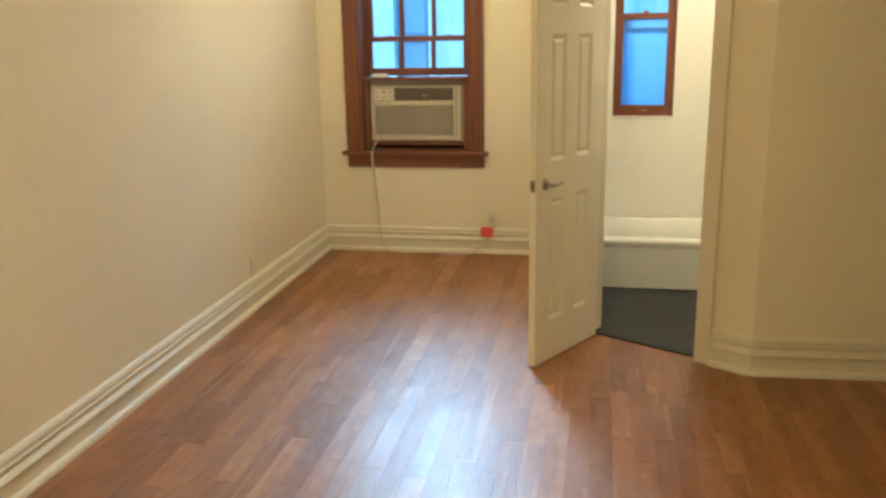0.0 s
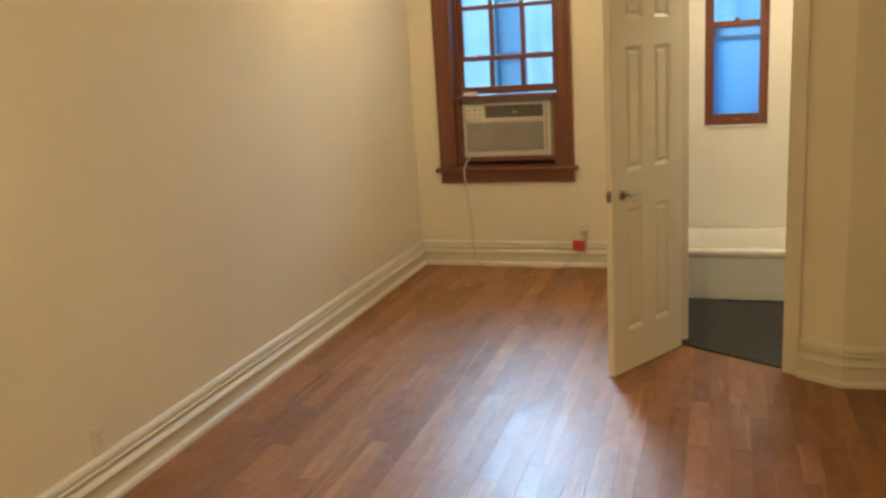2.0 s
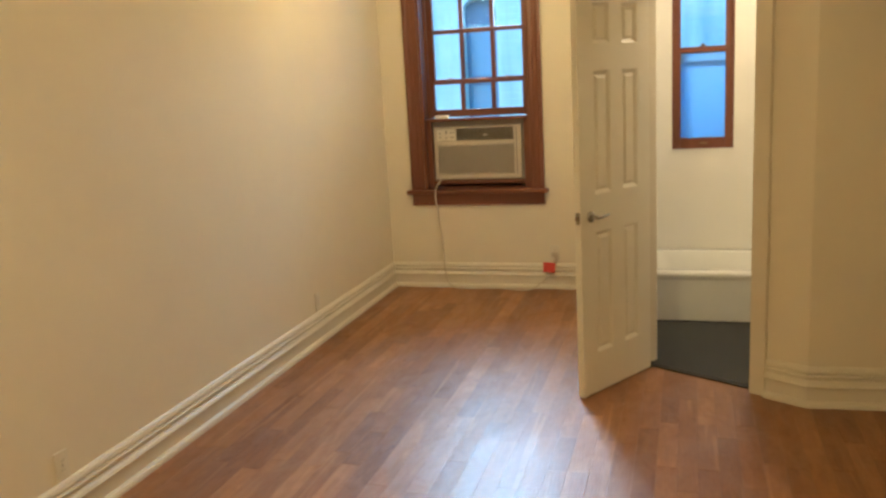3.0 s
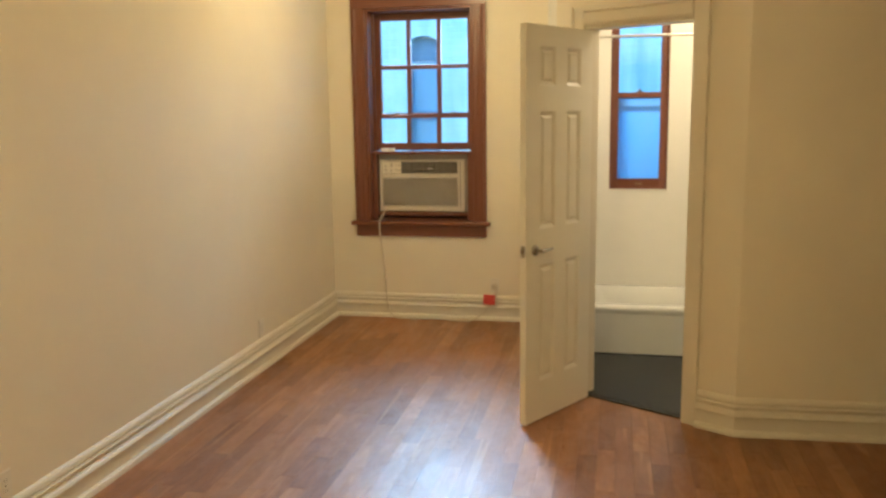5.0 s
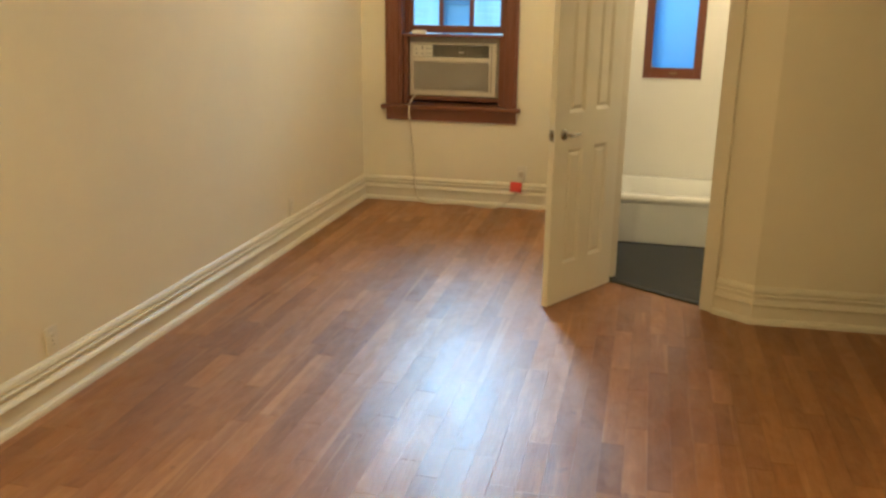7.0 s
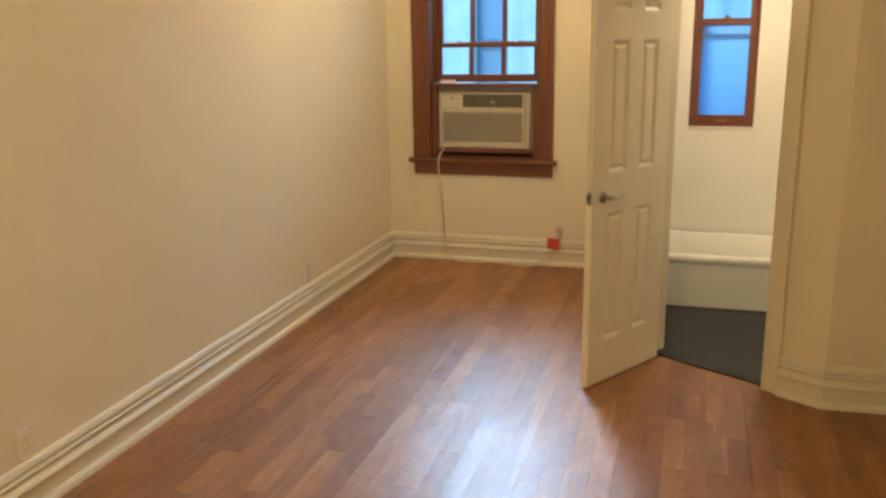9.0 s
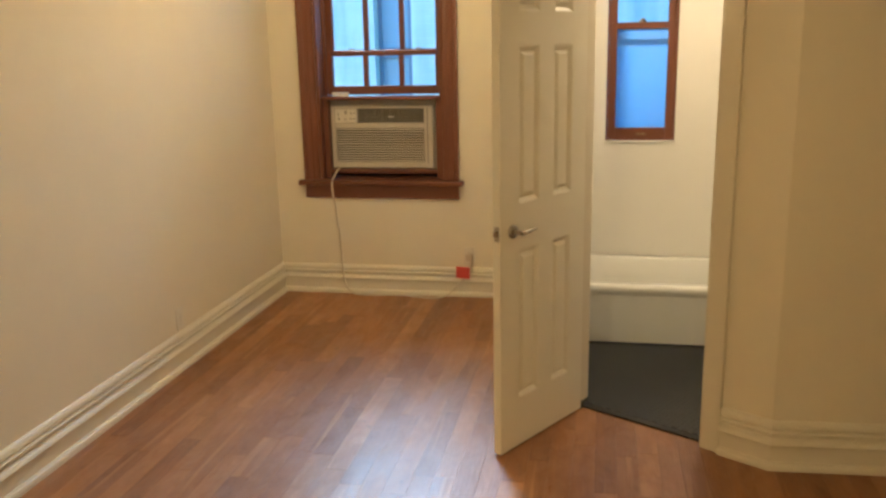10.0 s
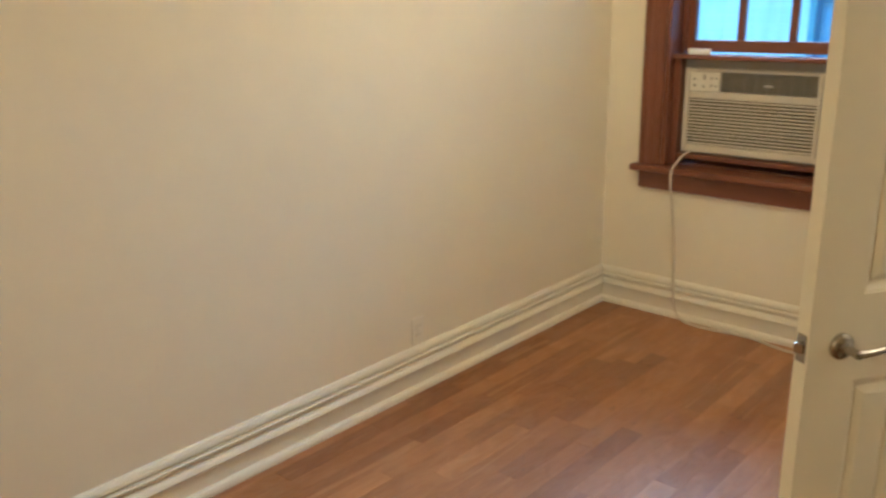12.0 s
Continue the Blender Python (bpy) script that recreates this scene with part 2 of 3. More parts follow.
def part(name, bm, material, parent=None, label=""):
    ob = new(name, mesh_of(name, bm, material))
    ob.parent = parent
    if label:
        ob["label"] = label
    return ob


def thing(name, label, category, place=None, group="", kind=""):
    ob = new(name)
    ob.empty_display_size = 0.1
    if place is not None:
        ob.matrix_world = place
    return tagged(ob, label, category, group, kind)


def block(lo, hi, bevel=0.0, segments=2, bm=None):
    """An axis-aligned box from corner to corner, edges rounded."""
    own = bmesh.new()
    size = [b - a for a, b in zip(lo, hi)]
    mid = [(a + b) / 2 for a, b in zip(lo, hi)]
    bmesh.ops.create_cube(own, size=1, matrix=Matrix.Translation(mid) @ Matrix.Diagonal((*size, 1)))
    if bevel:
        bmesh.ops.bevel(own, geom=own.edges[:], offset=bevel, segments=segments, affect="EDGES", profile=0.6)
    if bm is None:
        return own
    tmp = bpy.data.meshes.new("tmp")
    own.to_mesh(tmp)
    own.free()
    bm.from_mesh(tmp)
    bpy.data.meshes.remove(tmp)
    return bm


def prism(outline, z0, z1):
    """An upright solid over a plan outline."""
    bm = bmesh.new()
    low = [bm.verts.new((x, y, z0)) for x, y in outline]
    top = [bm.verts.new((x, y, z1)) for x, y in outline]
    bm.faces.new(low)
    bm.faces.new(top)
    n = len(outline)
    for i in range(n):
        bm.faces.new((low[i], low[(i + 1) % n], top[(i + 1) % n], top[i]))
    return bm


def sweep(profile, path, inward):
    """A moulding profile (out, up) swept along a plan polyline, mitred; inward +1: room lies on the left of the line."""
    bm = bmesh.new()
    pts = [Vector(p) for p in path]
    rings = []
    for i, p in enumerate(pts):
        dirs = []
        if i:
            dirs.append((p - pts[i - 1]).normalized())
        if i < len(pts) - 1:
            dirs.append((pts[i + 1] - p).normalized())
        norms = [Vector((-d.y, d.x)) * inward for d in dirs]
        m = sum(norms, Vector((0, 0))).normalized()
        m = m / max(0.3, m.dot(norms[0]))
        rings.append([bm.verts.new((p.x + m.x * o, p.y + m.y * o, z)) for o, z in profile])
    n = len(profile)
    for a, b in zip(rings, rings[1:]):
        for i in range(n):
            bm.faces.new((a[i], a[(i + 1) % n], b[(i + 1) % n], b[i]))
    bm.faces.new(rings[0])
    bm.faces.new(rings[-1])
    return bm


def loft(rings, close_first=True, close_last=True):
    bm = bmesh.new()
    made = [[bm.verts.new(p) for p in r] for r in rings]
    n = len(made[0])
    for a, b in zip(made, made[1:]):
        for i in range(n):
            bm.faces.new((a[i], a[(i + 1) % n], b[(i + 1) % n], b[i]))
    if close_first:
        bm.faces.new(made[0])
    if close_last:
        bm.faces.new(made[-1])
    return bm


def round_rect(x0, x1, y0, y1, r, z, steps=5):
    pts = []
    for cx, cy, a in ((x1 - r, y1 - r, 0), (x0 + r, y1 - r, 90), (x0 + r, y0 + r, 180), (x1 - r, y0 + r, 270)):
        for k in range(steps + 1):
            w = radians(a + 90 * k / steps)
            pts.append((cx + r * math.cos(w), cy + r * math.sin(w), z))
    return pts


def smooth(ob, angle=40):
    for p in ob.data.polygons:
        p.use_smooth = True
    ob.data.set_sharp_from_angle(angle=radians(angle))
    return ob


def tube(points, radius, sides=10, taper=None):
    """A round rod or cord through points."""
    pts = [Vector(p) for p in points]
    rings = []
    side = Vector((0, 0, 1))
    for i, p in enumerate(pts):
        d = (pts[min(i + 1, len(pts) - 1)] - pts[max(i - 1, 0)]).normalized()
        if abs(d.dot(side)) > 0.95:
            side = Vector((1, 0, 0)) if abs(d.x) < 0.9 else Vector((0, 1, 0))
        a = d.cross(side).normalized()
        side = a.cross(d).normalized()
        r = radius if taper is None else radius * taper[i]
        rings.append([p + (a * math.cos(w) + side * math.sin(w)) * r for w in (2 * math.pi * k / sides for k in range(sides))])
    return loft(rings)


def curve_points(knots, per=8):
    """A smooth line through knots (Catmull-Rom)."""
    k = [Vector(p) for p in knots]
    k = [2 * k[0] - k[1]] + k + [2 * k[-1] - k[-2]]
    out = []
    for i in range(1, len(k) - 2):
        for j in range(per):
            t = j / per
            a, b, c, d = k[i - 1:i + 3]
            out.append(0.5 * (2 * b + (c - a) * t + (2 * a - 5 * b + 4 * c - d) * t * t + (3 * b - a - 3 * c + d) * t ** 3))
    out.append(k[-2])
    return out


def disc(centre, axis, radii, depths, sides=28):
    """A turned piece: radii at depths along an axis."""
    axis = Vector(axis).normalized()
    a = axis.orthogonal().normalized()
    b = axis.cross(a)
    rings = [[Vector(centre) + axis * h + (a * math.cos(w) + b * math.sin(w)) * r for w in (2 * math.pi * k / sides for k in range(sides))] for r, h in zip(radii, depths)]
    return loft(rings)


# ---------------------------------------------------------------- plan
XL, YW, CEIL, BACK = -2.0, 6.29, 2.75, -3.2
XR, YR = 1.348, 3.335
CX, CY = 0.830, 4.137
ANG = radians(-30)
U, N = Vector((math.cos(ANG), math.sin(ANG))), Vector((math.sin(ANG), -math.cos(ANG)))
JAMB = Vector((0.597, 4.309))


def diag(s, n):
    """A plan point on the slanting bathroom-door wall: s along it from the strike jamb, n out into the room."""
    p = JAMB + U * s + N * n
    return (p.x, p.y)


WIN = (-1.69, -0.855, 0.775, 2.405)
BWIN = (0.172, 0.588, 1.035, 2.42)
FACE = 0.028
SE = (Vector((CX, CY)) - JAMB).dot(U)
ALC = (2.6, CY + (2.6 - CX) * math.tan(radians(3)))


def structure(name, bm, material, label, category="wall"):
    return tagged(part(name, bm, material), label, category, kind="structure")


structure("wall_west", block((XL - 0.15, BACK, 0), (XL, YW + 0.28, CEIL)), WALL, "long plain cream painted wall with outlets", "wall")

north = bmesh.new()
for lo, hi in (((XL, 0), (WIN[0], CEIL)), ((WIN[0], 0), (WIN[1], WIN[2])), ((WIN[0], WIN[3]), (WIN[1], CEIL)), ((WIN[1], 0), (-0.09, CEIL))):
    block((lo[0], YW, lo[1]), (hi[0], YW + 0.28, hi[1]), bm=north)
structure("wall_north", north, WALL, "cream painted window wall above tall baseboard")
bnorth = bmesh.new()
for lo, hi in (((-0.09, 0), (BWIN[0], CEIL)), ((BWIN[0], 0), (BWIN[1], BWIN[2])), ((BWIN[0], BWIN[3]), (BWIN[1], CEIL)), ((BWIN[1], 0), (1.75, CEIL))):
    block((lo[0], YW, lo[1]), (hi[0], YW + 0.28, hi[1]), bm=bnorth)
structure("wall_bathroom_north", bnorth, BATH, "glossy white bathroom wall above the bathtub")
structure("wall_bathroom_west", prism([(-0.16, 4.72), (-0.04, 4.665), (-0.04, YW), (-0.16, YW)], 0, CEIL), BATH, "white partition wall beside the bathtub")
structure("wall_bathroom_east", block((1.60, 4.35, 0), (1.75, YW, CEIL)), BATH, "white bathroom end wall")

slant = prism([diag(SE, FACE), diag(0.025, FACE), diag(0.025, FACE - 0.13), diag(SE - 0.01, FACE - 0.13)], 0, CEIL)
structure("wall_slanted", slant, WALL, "slanting cream wall with the bathroom doorway")
structure("wall_slanted_hinge_side", prism([diag(-0.635, FACE), diag(-0.80, FACE), diag(-0.80, FACE - 0.13), diag(-0.635, FACE - 0.13)], 0, CEIL), WALL, "narrow cream wall beside door hinges")
structure("wall_slanted_header", prism([diag(-0.635, FACE), diag(0.025, FACE), diag(0.025, FACE - 0.13), diag(-0.635, FACE - 0.13)], 2.075, CEIL), WALL, "cream wall above the bathroom doorway")
structure("wall_alcove_north", prism([(CX, CY), ALC, (ALC[0], ALC[1] + 0.12), (diag(SE - 0.01, FACE - 0.13)[0], CY + 0.13)], 0, CEIL), WALL, "plain cream wall of the dim alcove")
structure("wall_alcove_east", block((2.6, YR - 0.15, 0), (2.75, 4.35, CEIL)), WALL, "cream alcove end wall")
structure("wall_alcove_south", block((XR + 0.14, YR - 0.12, 0), (2.6, YR, CEIL)), WALL, "cream alcove return wall")
structure("wall_east", block((XR, BACK, 0), (XR + 0.14, YR, CEIL), 0.004), WALL, "cream wall end with tall baseboard")
structure("wall_south", block((XL - 0.15, BACK - 0.15, 0), (XR + 0.14, BACK, CEIL)), WALL, "plain cream wall closing the room")
structure("ceiling", block((XL - 0.15, BACK - 0.15, CEIL), (2.75, YW + 0.28, CEIL + 0.1)), CEILING, "flat white painted ceiling", "ceiling")

# ---------------------------------------------------------------- baseboard
BASE = [(-0.004, 0.0), (0.040, 0.0), (0.0395, 0.013), (0.035, 0.023), (0.027, 0.028), (0.019, 0.0295), (0.019, 0.095), (0.032, 0.098), (0.034, 0.104), (0.028, 0.114), (0.019, 0.122), (0.010, 0.127), (0.010, 0.141),
        (0.024, 0.145), (0.026, 0.149), (0.022, 0.1545), (0.010, 0.156), (0.010, 0.1615), (0.018, 0.164), (0.019, 0.168), (0.016, 0.180), (0.010, 0.189), (0.004, 0.194), (-0.004, 0.194)]


def baseboard(path, label):
    ob = part("baseboard", sweep(BASE, path, -1), TRIM)
    return tagged(ob, label, "baseboard", kind="structure")


baseboard([(XL, BACK + 0.01), (XL, YW), (-0.165, YW), (-0.165, 4.74)], "tall moulded white baseboard along the cream wall")
baseboard([diag(0.088, FACE), (CX, CY), (ALC[0] - 0.005, ALC[1])], "tall moulded white baseboard round the alcove corner")
baseboard([(2.595, YR), (XR, YR), (XR, BACK + 0.01)], "tall moulded white baseboard on the wall end")

# ---------------------------------------------------------------- bathroom doorway
frame_1 = thing("door_frame_1", "white painted doorway casing with strike plate", "door frame", kind="structure")
CASE_T = FACE + 0.020


def casing_leg(s0, s1, label=""):
    w = s1 - s0
    prof = [(s0, FACE - 0.002), (s0, CASE_T - 0.006), (s0 + 0.12 * w, CASE_T - 0.002), (s0 + 0.5 * w, CASE_T), (s0 + 0.8 * w, CASE_T), (s0 + 0.84 * w, CASE_T + 0.006), (s1, CASE_T + 0.006), (s1, FACE - 0.002)]
    return part("casing", prism([diag(*p) for p in prof], 0, 2.075 + 0.085), TRIM, frame_1, label)


casing_leg(0.005, 0.088)
casing_leg(-0.615, -0.698)
head = [(2.065, FACE - 0.002), (2.065, CASE_T - 0.004), (2.08, CASE_T), (2.13, CASE_T), (2.135, CASE_T + 0.008), (2.16, CASE_T + 0.008), (2.16, FACE - 0.002)]
bm = bmesh.new()
ends = [[bm.verts.new((*diag(s, n), z)) for z, n in head] for s in (-0.614, 0.004)]
for i in range(len(head)):
    j = (i + 1) % len(head)
    bm.faces.new((ends[0][i], ends[0][j], ends[1][j], ends[1][i]))
bm.faces.new(ends[0])
bm.faces.new(ends[1])
part("head_casing", bm, TRIM, frame_1)
for s0, s1 in ((0.0, 0.0245), (-0.6345, -0.61)):
    part("jamb", prism([diag(s0, FACE + 0.001), diag(s1, FACE + 0.001), diag(s1, FACE - 0.132), diag(s0, FACE - 0.132)], 0, 2.06), TRIM, frame_1)
part("head_jamb", prism([diag(-0.61, FACE + 0.001), diag(0.0, FACE + 0.001), diag(0.0, FACE - 0.132), diag(-0.61, FACE - 0.132)], 2.045, 2.0745), TRIM, frame_1)
for s0, s1 in ((-0.012, 0.0), (-0.61, -0.598)):
    part("door_stop", prism([diag(s0, FACE - 0.045), diag(s1, FACE - 0.045), diag(s1, FACE - 0.08), diag(s0, FACE - 0.08)], 0.012, 2.045), TRIM, frame_1)
part("strike_plate", prism([diag(-0.0035, FACE - 0.004), diag(0.001, FACE + 0.0025), diag(0.002, FACE - 0.03), diag(-0.0035, FACE - 0.03)], 0.90, 0.96), BRASS, frame_1, "dark metal strike plate")
structure("threshold", prism([diag(-0.61, 0.004), diag(0.0, 0.004), diag(0.0, -0.035), diag(-0.61, -0.035)], 0.0, 0.008), SADDLE, "dark stone threshold under the doorway", "threshold")

part("end_block", prism([diag(-0.604, 0.034), diag(-0.570, 0.034), diag(-0.570, -0.002), diag(-0.604, -0.002)], 0.0005, 0.03), SADDLE, bpy.data.objects["threshold"])

# ---------------------------------------------------------------- bathroom door leaf
W, T, H0, H1 = 0.594, 0.035, 0.010, 2.035
door = thing("door_1", "white six-panel door standing open with a nickel lever", "door", pose(0.061, 4.581, 0, 0, 0, -120.4), kind="structure")
cols = ((0.0, 0.109), (0.242, 0.339), (0.476, W))
rows_ = ((H0, 0.218), (0.840, 1.022), (1.618, 1.740), (1.935, H1))
leaf = bmesh.new()
for x0, x1 in cols:
    block((x0, 0, H0), (x1, T, H1), bm=leaf)
for z0, z1 in rows_:
    for x0, x1 in ((cols[0][1], cols[1][0]), (cols[1][1], cols[2][0])):
        block((x0, 0, z0), (x1, T, z1), bm=leaf)
bmesh.ops.remove_doubles(leaf, verts=leaf.verts, dist=0.0002)
part("leaf", leaf, DOOR_PAINT, door)


def door_panel(x0, x1, z0, z1):
    """A raised panel with its sticking, the same on both faces."""
    steps = ((0.0, 0.0), (0.003, 0.0015), (0.006, 0.002), (0.020, 0.0125), (0.023, 0.013), (0.036, 0.004), (0.040, 0.003))
    bm = bmesh.new()
    for face, sign in ((T, -1), (0.0, 1)):
        rings = []
        for inset, deep in steps:
            y = face + sign * deep
            rings.append([bm.verts.new(p) for p in ((x0 + inset, y, z0 + inset), (x1 - inset, y, z0 + inset), (x1 - inset, y, z1 - inset), (x0 + inset, y, z1 - inset))])
        for a, b in zip(rings, rings[1:]):
            for i in range(4):
                bm.faces.new((a[i], a[(i + 1) % 4], b[(i + 1) % 4], b[i]))
        bm.faces.new(rings[-1])
    return bm


for z0, z1 in zip((r[1] for r in rows_), (r[0] for r in rows_[1:])):
    for x0, x1 in ((cols[0][1], cols[1][0]), (cols[1][1], cols[2][0])):
        part("panel", door_panel(x0, x1, z0, z1), DOOR_PAINT, door)

HZ, HX = 0.920, W - 0.077
for side, y in ((1, T), (-1, 0.0)):
    lever = part("lever_handle", disc((HX, y, HZ), (0, side, 0), (0.027, 0.027, 0.025, 0.019, 0.010, 0.009, 0.009), (0.0, 0.006, 0.009, 0.011, 0.013, 0.03, 0.052)), NICKEL, door, "brushed nickel lever on a round rose")
    smooth(lever)
    arm = [(HX + 0.006, y + side * 0.046, HZ), (HX - 0.012, y + side * 0.049, HZ), (HX - 0.045, y + side * 0.050, HZ + 0.002), (HX - 0.075, y + side * 0.047, HZ + 0.003), (HX - 0.098, y + side * 0.042, HZ + 0.003)]
    a = part("lever_arm", tube(curve_points(arm, 5), 0.0085, 12, [0.75 + 0.25 * math.cos(i / 20 * 2.4) for i in range(21)]), NICKEL, lever)
    smooth(a, 60)
latch = part("latch_plate", block((W - 0.0005, 0.005, HZ - 0.029), (W + 0.002, 0.030, HZ + 0.029), 0.0008), NICKEL, door, "nickel latch plate on the door edge")
part("latch_bolt", prism([(W + 0.0015, 0.010), (W + 0.0015, 0.025), (W + 0.005, 0.025), (W + 0.013, 0.012), (W + 0.013, 0.010)], HZ - 0.010, HZ + 0.010), NICKEL, latch)
for z in (0.22, 1.02, 1.82):
    h = part("hinge", tube([(-0.006, -0.006, z - 0.045), (-0.006, -0.006, z + 0.045)], 0.006, 12), NICKEL, door, "painted butt hinge")

# ---------------------------------------------------------------- bedroom window
win = thing("window_1", "stained wood sash window with nine panes and casing", "window", kind="structure")
x0, x1, z0, z1 = WIN
CW = 0.105


def casing(xa, xb):
    """An upright casing board with a backband and shallow flutes."""
    s = 1 if xb > xa else -1
    w = abs(xb - xa)
    prof = [(0, 0), (0, 0.028), (0.018, 0.030), (0.021, 0.022), (0.034, 0.018), (0.038, 0.021), (0.062, 0.021), (0.066, 0.017), (0.085, 0.019), (w - 0.006, 0.019), (w, 0.012), (w, 0)]
    return prism([(xa + s * p, YW - q) for p, q in prof], 0.7765, z1 - 0.0005)


part("casing", casing(x0 - CW, x0), MAHOGANY, win)
part("casing", casing(x1 + CW, x1), MAHOGANY, win)
part("head_casing", block((x0 - CW - 0.003, YW - 0.026, z1), (x1 + CW + 0.003, YW - 0.0005, z1 + CW), 0.004), MAHOGANY_FLAT, win)
part("window_sill", block((x0 - CW - 0.036, YW - 0.062, 0.745), (x1 + CW + 0.030, YW + 0.10, 0.776), 0.011, 4), MAHOGANY_FLAT, win, "rounded dark wood window stool")
part("apron", block((x0 - CW, YW - 0.020, 0.655), (x1 + CW, YW - 0.0005, 0.7455), 0.003), MAHOGANY_FLAT, win)
for xa, xb in ((x0 - 0.002, x0 + 0.018), (x1 - 0.018, x1 + 0.002)):
    part("jamb", block((xa, YW + 0.001, z0 + 0.002), (xb, YW + 0.27, z1)), MAHOGANY, win)
part("head_jamb", block((x0 + 0.018, YW + 0.001, z1 - 0.018), (x1 - 0.018, YW + 0.27, z1 + 0.001)), MAHOGANY_FLAT, win)
for xa, xb in ((x0 + 0.018, x0 + 0.034), (x1 - 0.034, x1 - 0.018)):
    part("stop_bead", block((xa, YW + 0.118, z0 + 0.54), (xb, YW + 0.148, z1 - 0.018), 0.004), MAHOGANY, win)
part("outer_sill", block((x0 + 0.018, YW + 0.10, 0.70), (x1 - 0.018, YW + 0.32, 0.782), 0.002), MAHOGANY_FLAT, win, "dark recessed inner sill")


def sash(name, parent, xa, xb, za, zb, y, cols_, rows, stile, rail, low, material, material_flat, glass, depth=0.034):
    """A glazed sash: stiles, rails, muntins and every pane."""
    s = part(name, block((xa, y, za), (xa + stile, y + depth, zb), 0.003), material, parent)
    part("stile", block((xb - stile, y, za), (xb, y + depth, zb), 0.003), material, s)
    part("rail", block((xa + stile, y + 0.001, za), (xb - stile, y + depth, za + low), 0.003), material_flat, s)
    part("rail", block((xa + stile, y + 0.001, zb - rail), (xb - stile, y + depth, zb), 0.003), material_flat, s)
    ga, gb, ha, hb = xa + stile, xb - stile, za + low, zb - rail
    mw = 0.033 if cols_ > 1 else 0.024
    pw, ph = (gb - ga - mw * (cols_ - 1)) / cols_, (hb - ha - mw * (rows - 1)) / rows
    for c in range(1, cols_):
        mx = ga + c * (pw + mw) - mw
        part("muntin", block((mx, y + 0.003, ha), (mx + mw, y + depth - 0.004, hb), 0.002), material, s)
    for r in range(1, rows):
        mz = ha + r * (ph + mw) - mw
        for c in range(cols_):
            px = ga + c * (pw + mw)
            part("muntin", block((px, y + 0.004, mz), (px + pw, y + depth - 0.005, mz + mw), 0.002), material_flat, s)
    for r in range(rows):
        for c in range(cols_):
            px, pz = ga + c * (pw + mw), ha + r * (ph + mw)
            g = part("pane", block((px - 0.004, y + 0.016, pz - 0.004), (px + pw + 0.004, y + 0.019, pz + ph + 0.004)), glass, s)
            g.visible_shadow = False
    return s


sash("upper_sash", win, x0 + 0.019, x1 - 0.019, 1.575, z1 - 0.019, YW + 0.187, 3, 2, 0.050, 0.055, 0.040, MAHOGANY, MAHOGANY_FLAT, GLASS)
low_sash = sash("lower_sash", win, x0 + 0.019, x1 - 0.019, 1.325, 1.605, YW + 0.150, 3, 1, 0.050, 0.031, 0.056, MAHOGANY, MAHOGANY_FLAT, GLASS)
for lx in (-1.50, -1.045):
    lock = part("sash_lock", disc((lx, YW + 0.166, 1.605), (0, 0, 1), (0.020, 0.020, 0.013, 0.009, 0.006), (0.0, 0.004, 0.008, 0.014, 0.018), 16), BRASS, win, "small brass sash lock")
    part("lock_lever", block((lx - 0.004, YW + 0.148, 1.615), (lx + 0.030, YW + 0.158, 1.622), 0.003), BRASS, lock)
# timber box that holds the air conditioner
part("insert_shelf", block((x0 + 0.019, YW + 0.028, 1.296), (x1 - 0.019, YW + 0.1490, 1.318), 0.004), MAHOGANY_FLAT, win)
for xa, xb in ((x0 + 0.019, x0 + 0.054), (x1 - 0.054, x1 - 0.019)):
    part("insert_side", block((xa, YW + 0.053, 0.7765), (xb, YW + 0.150, 1.2955), 0.004), MAHOGANY, win)
part("insert_back", block((x0 + 0.019, YW + 0.215, 0.782), (x1 - 0.019, YW + 0.260, 0.8508), 0.006), MAHOGANY_FLAT, win)
part("insert_bottom", block((x0 + 0.0545, YW + 0.060, 0.812), (x1 - 0.0545, YW + 0.110, 0.8355), 0.004), MAHOGANY_FLAT, win)
tagged(part("filler_panel", block((x0 + 0.0545, YW + 0.105, 0.8365), (x1 - 0.0545, YW + 0.118, 1.2955)), AC_GREY), "grey filler panel closing the window above the unit", "panel")

# ---------------------------------------------------------------- air conditioner
ax0, ax1, az0, az1, ay = -1.626, -0.936, 0.846, 1.254, YW + 0.085
ac = thing("air_conditioner", "beige window air conditioner set in the wooden window", "air conditioner", pose(0, 0, 0))
part("case", block((ax0 + 0.006, ay + 0.030, az0 + 0.005), (ax1 - 0.006, ay + 0.50, az1 - 0.005), 0.006), AC_CASE, ac)
gx0, gx1, gz0, gz1 = ax0 + 0.022, ax1 - 0.058, az0 + 0.036, az1 - 0.147
ring = bmesh.new()
for lo, hi in (((ax0, az0), (gx0, az1)), ((gx1, az0), (ax1, az1)), ((gx0, az0), (gx1, gz0)), ((gx0, gz1), (gx1, gz1 + 0.034)), ((gx0, az1 - 0.018), (gx1, az1))):
    block((lo[0], ay, lo[1]), (hi[0], ay + 0.030, hi[1]), 0.005, 2, ring)
part("front_frame", ring, AC_CASE, ac)
part("seam", block((gx1 + 0.018, ay - 0.0015, az0 + 0.030), (gx1 + 0.026, ay + 0.004, az1 - 0.016), 0.001), AC_GREY, ac, "dark groove down the front")
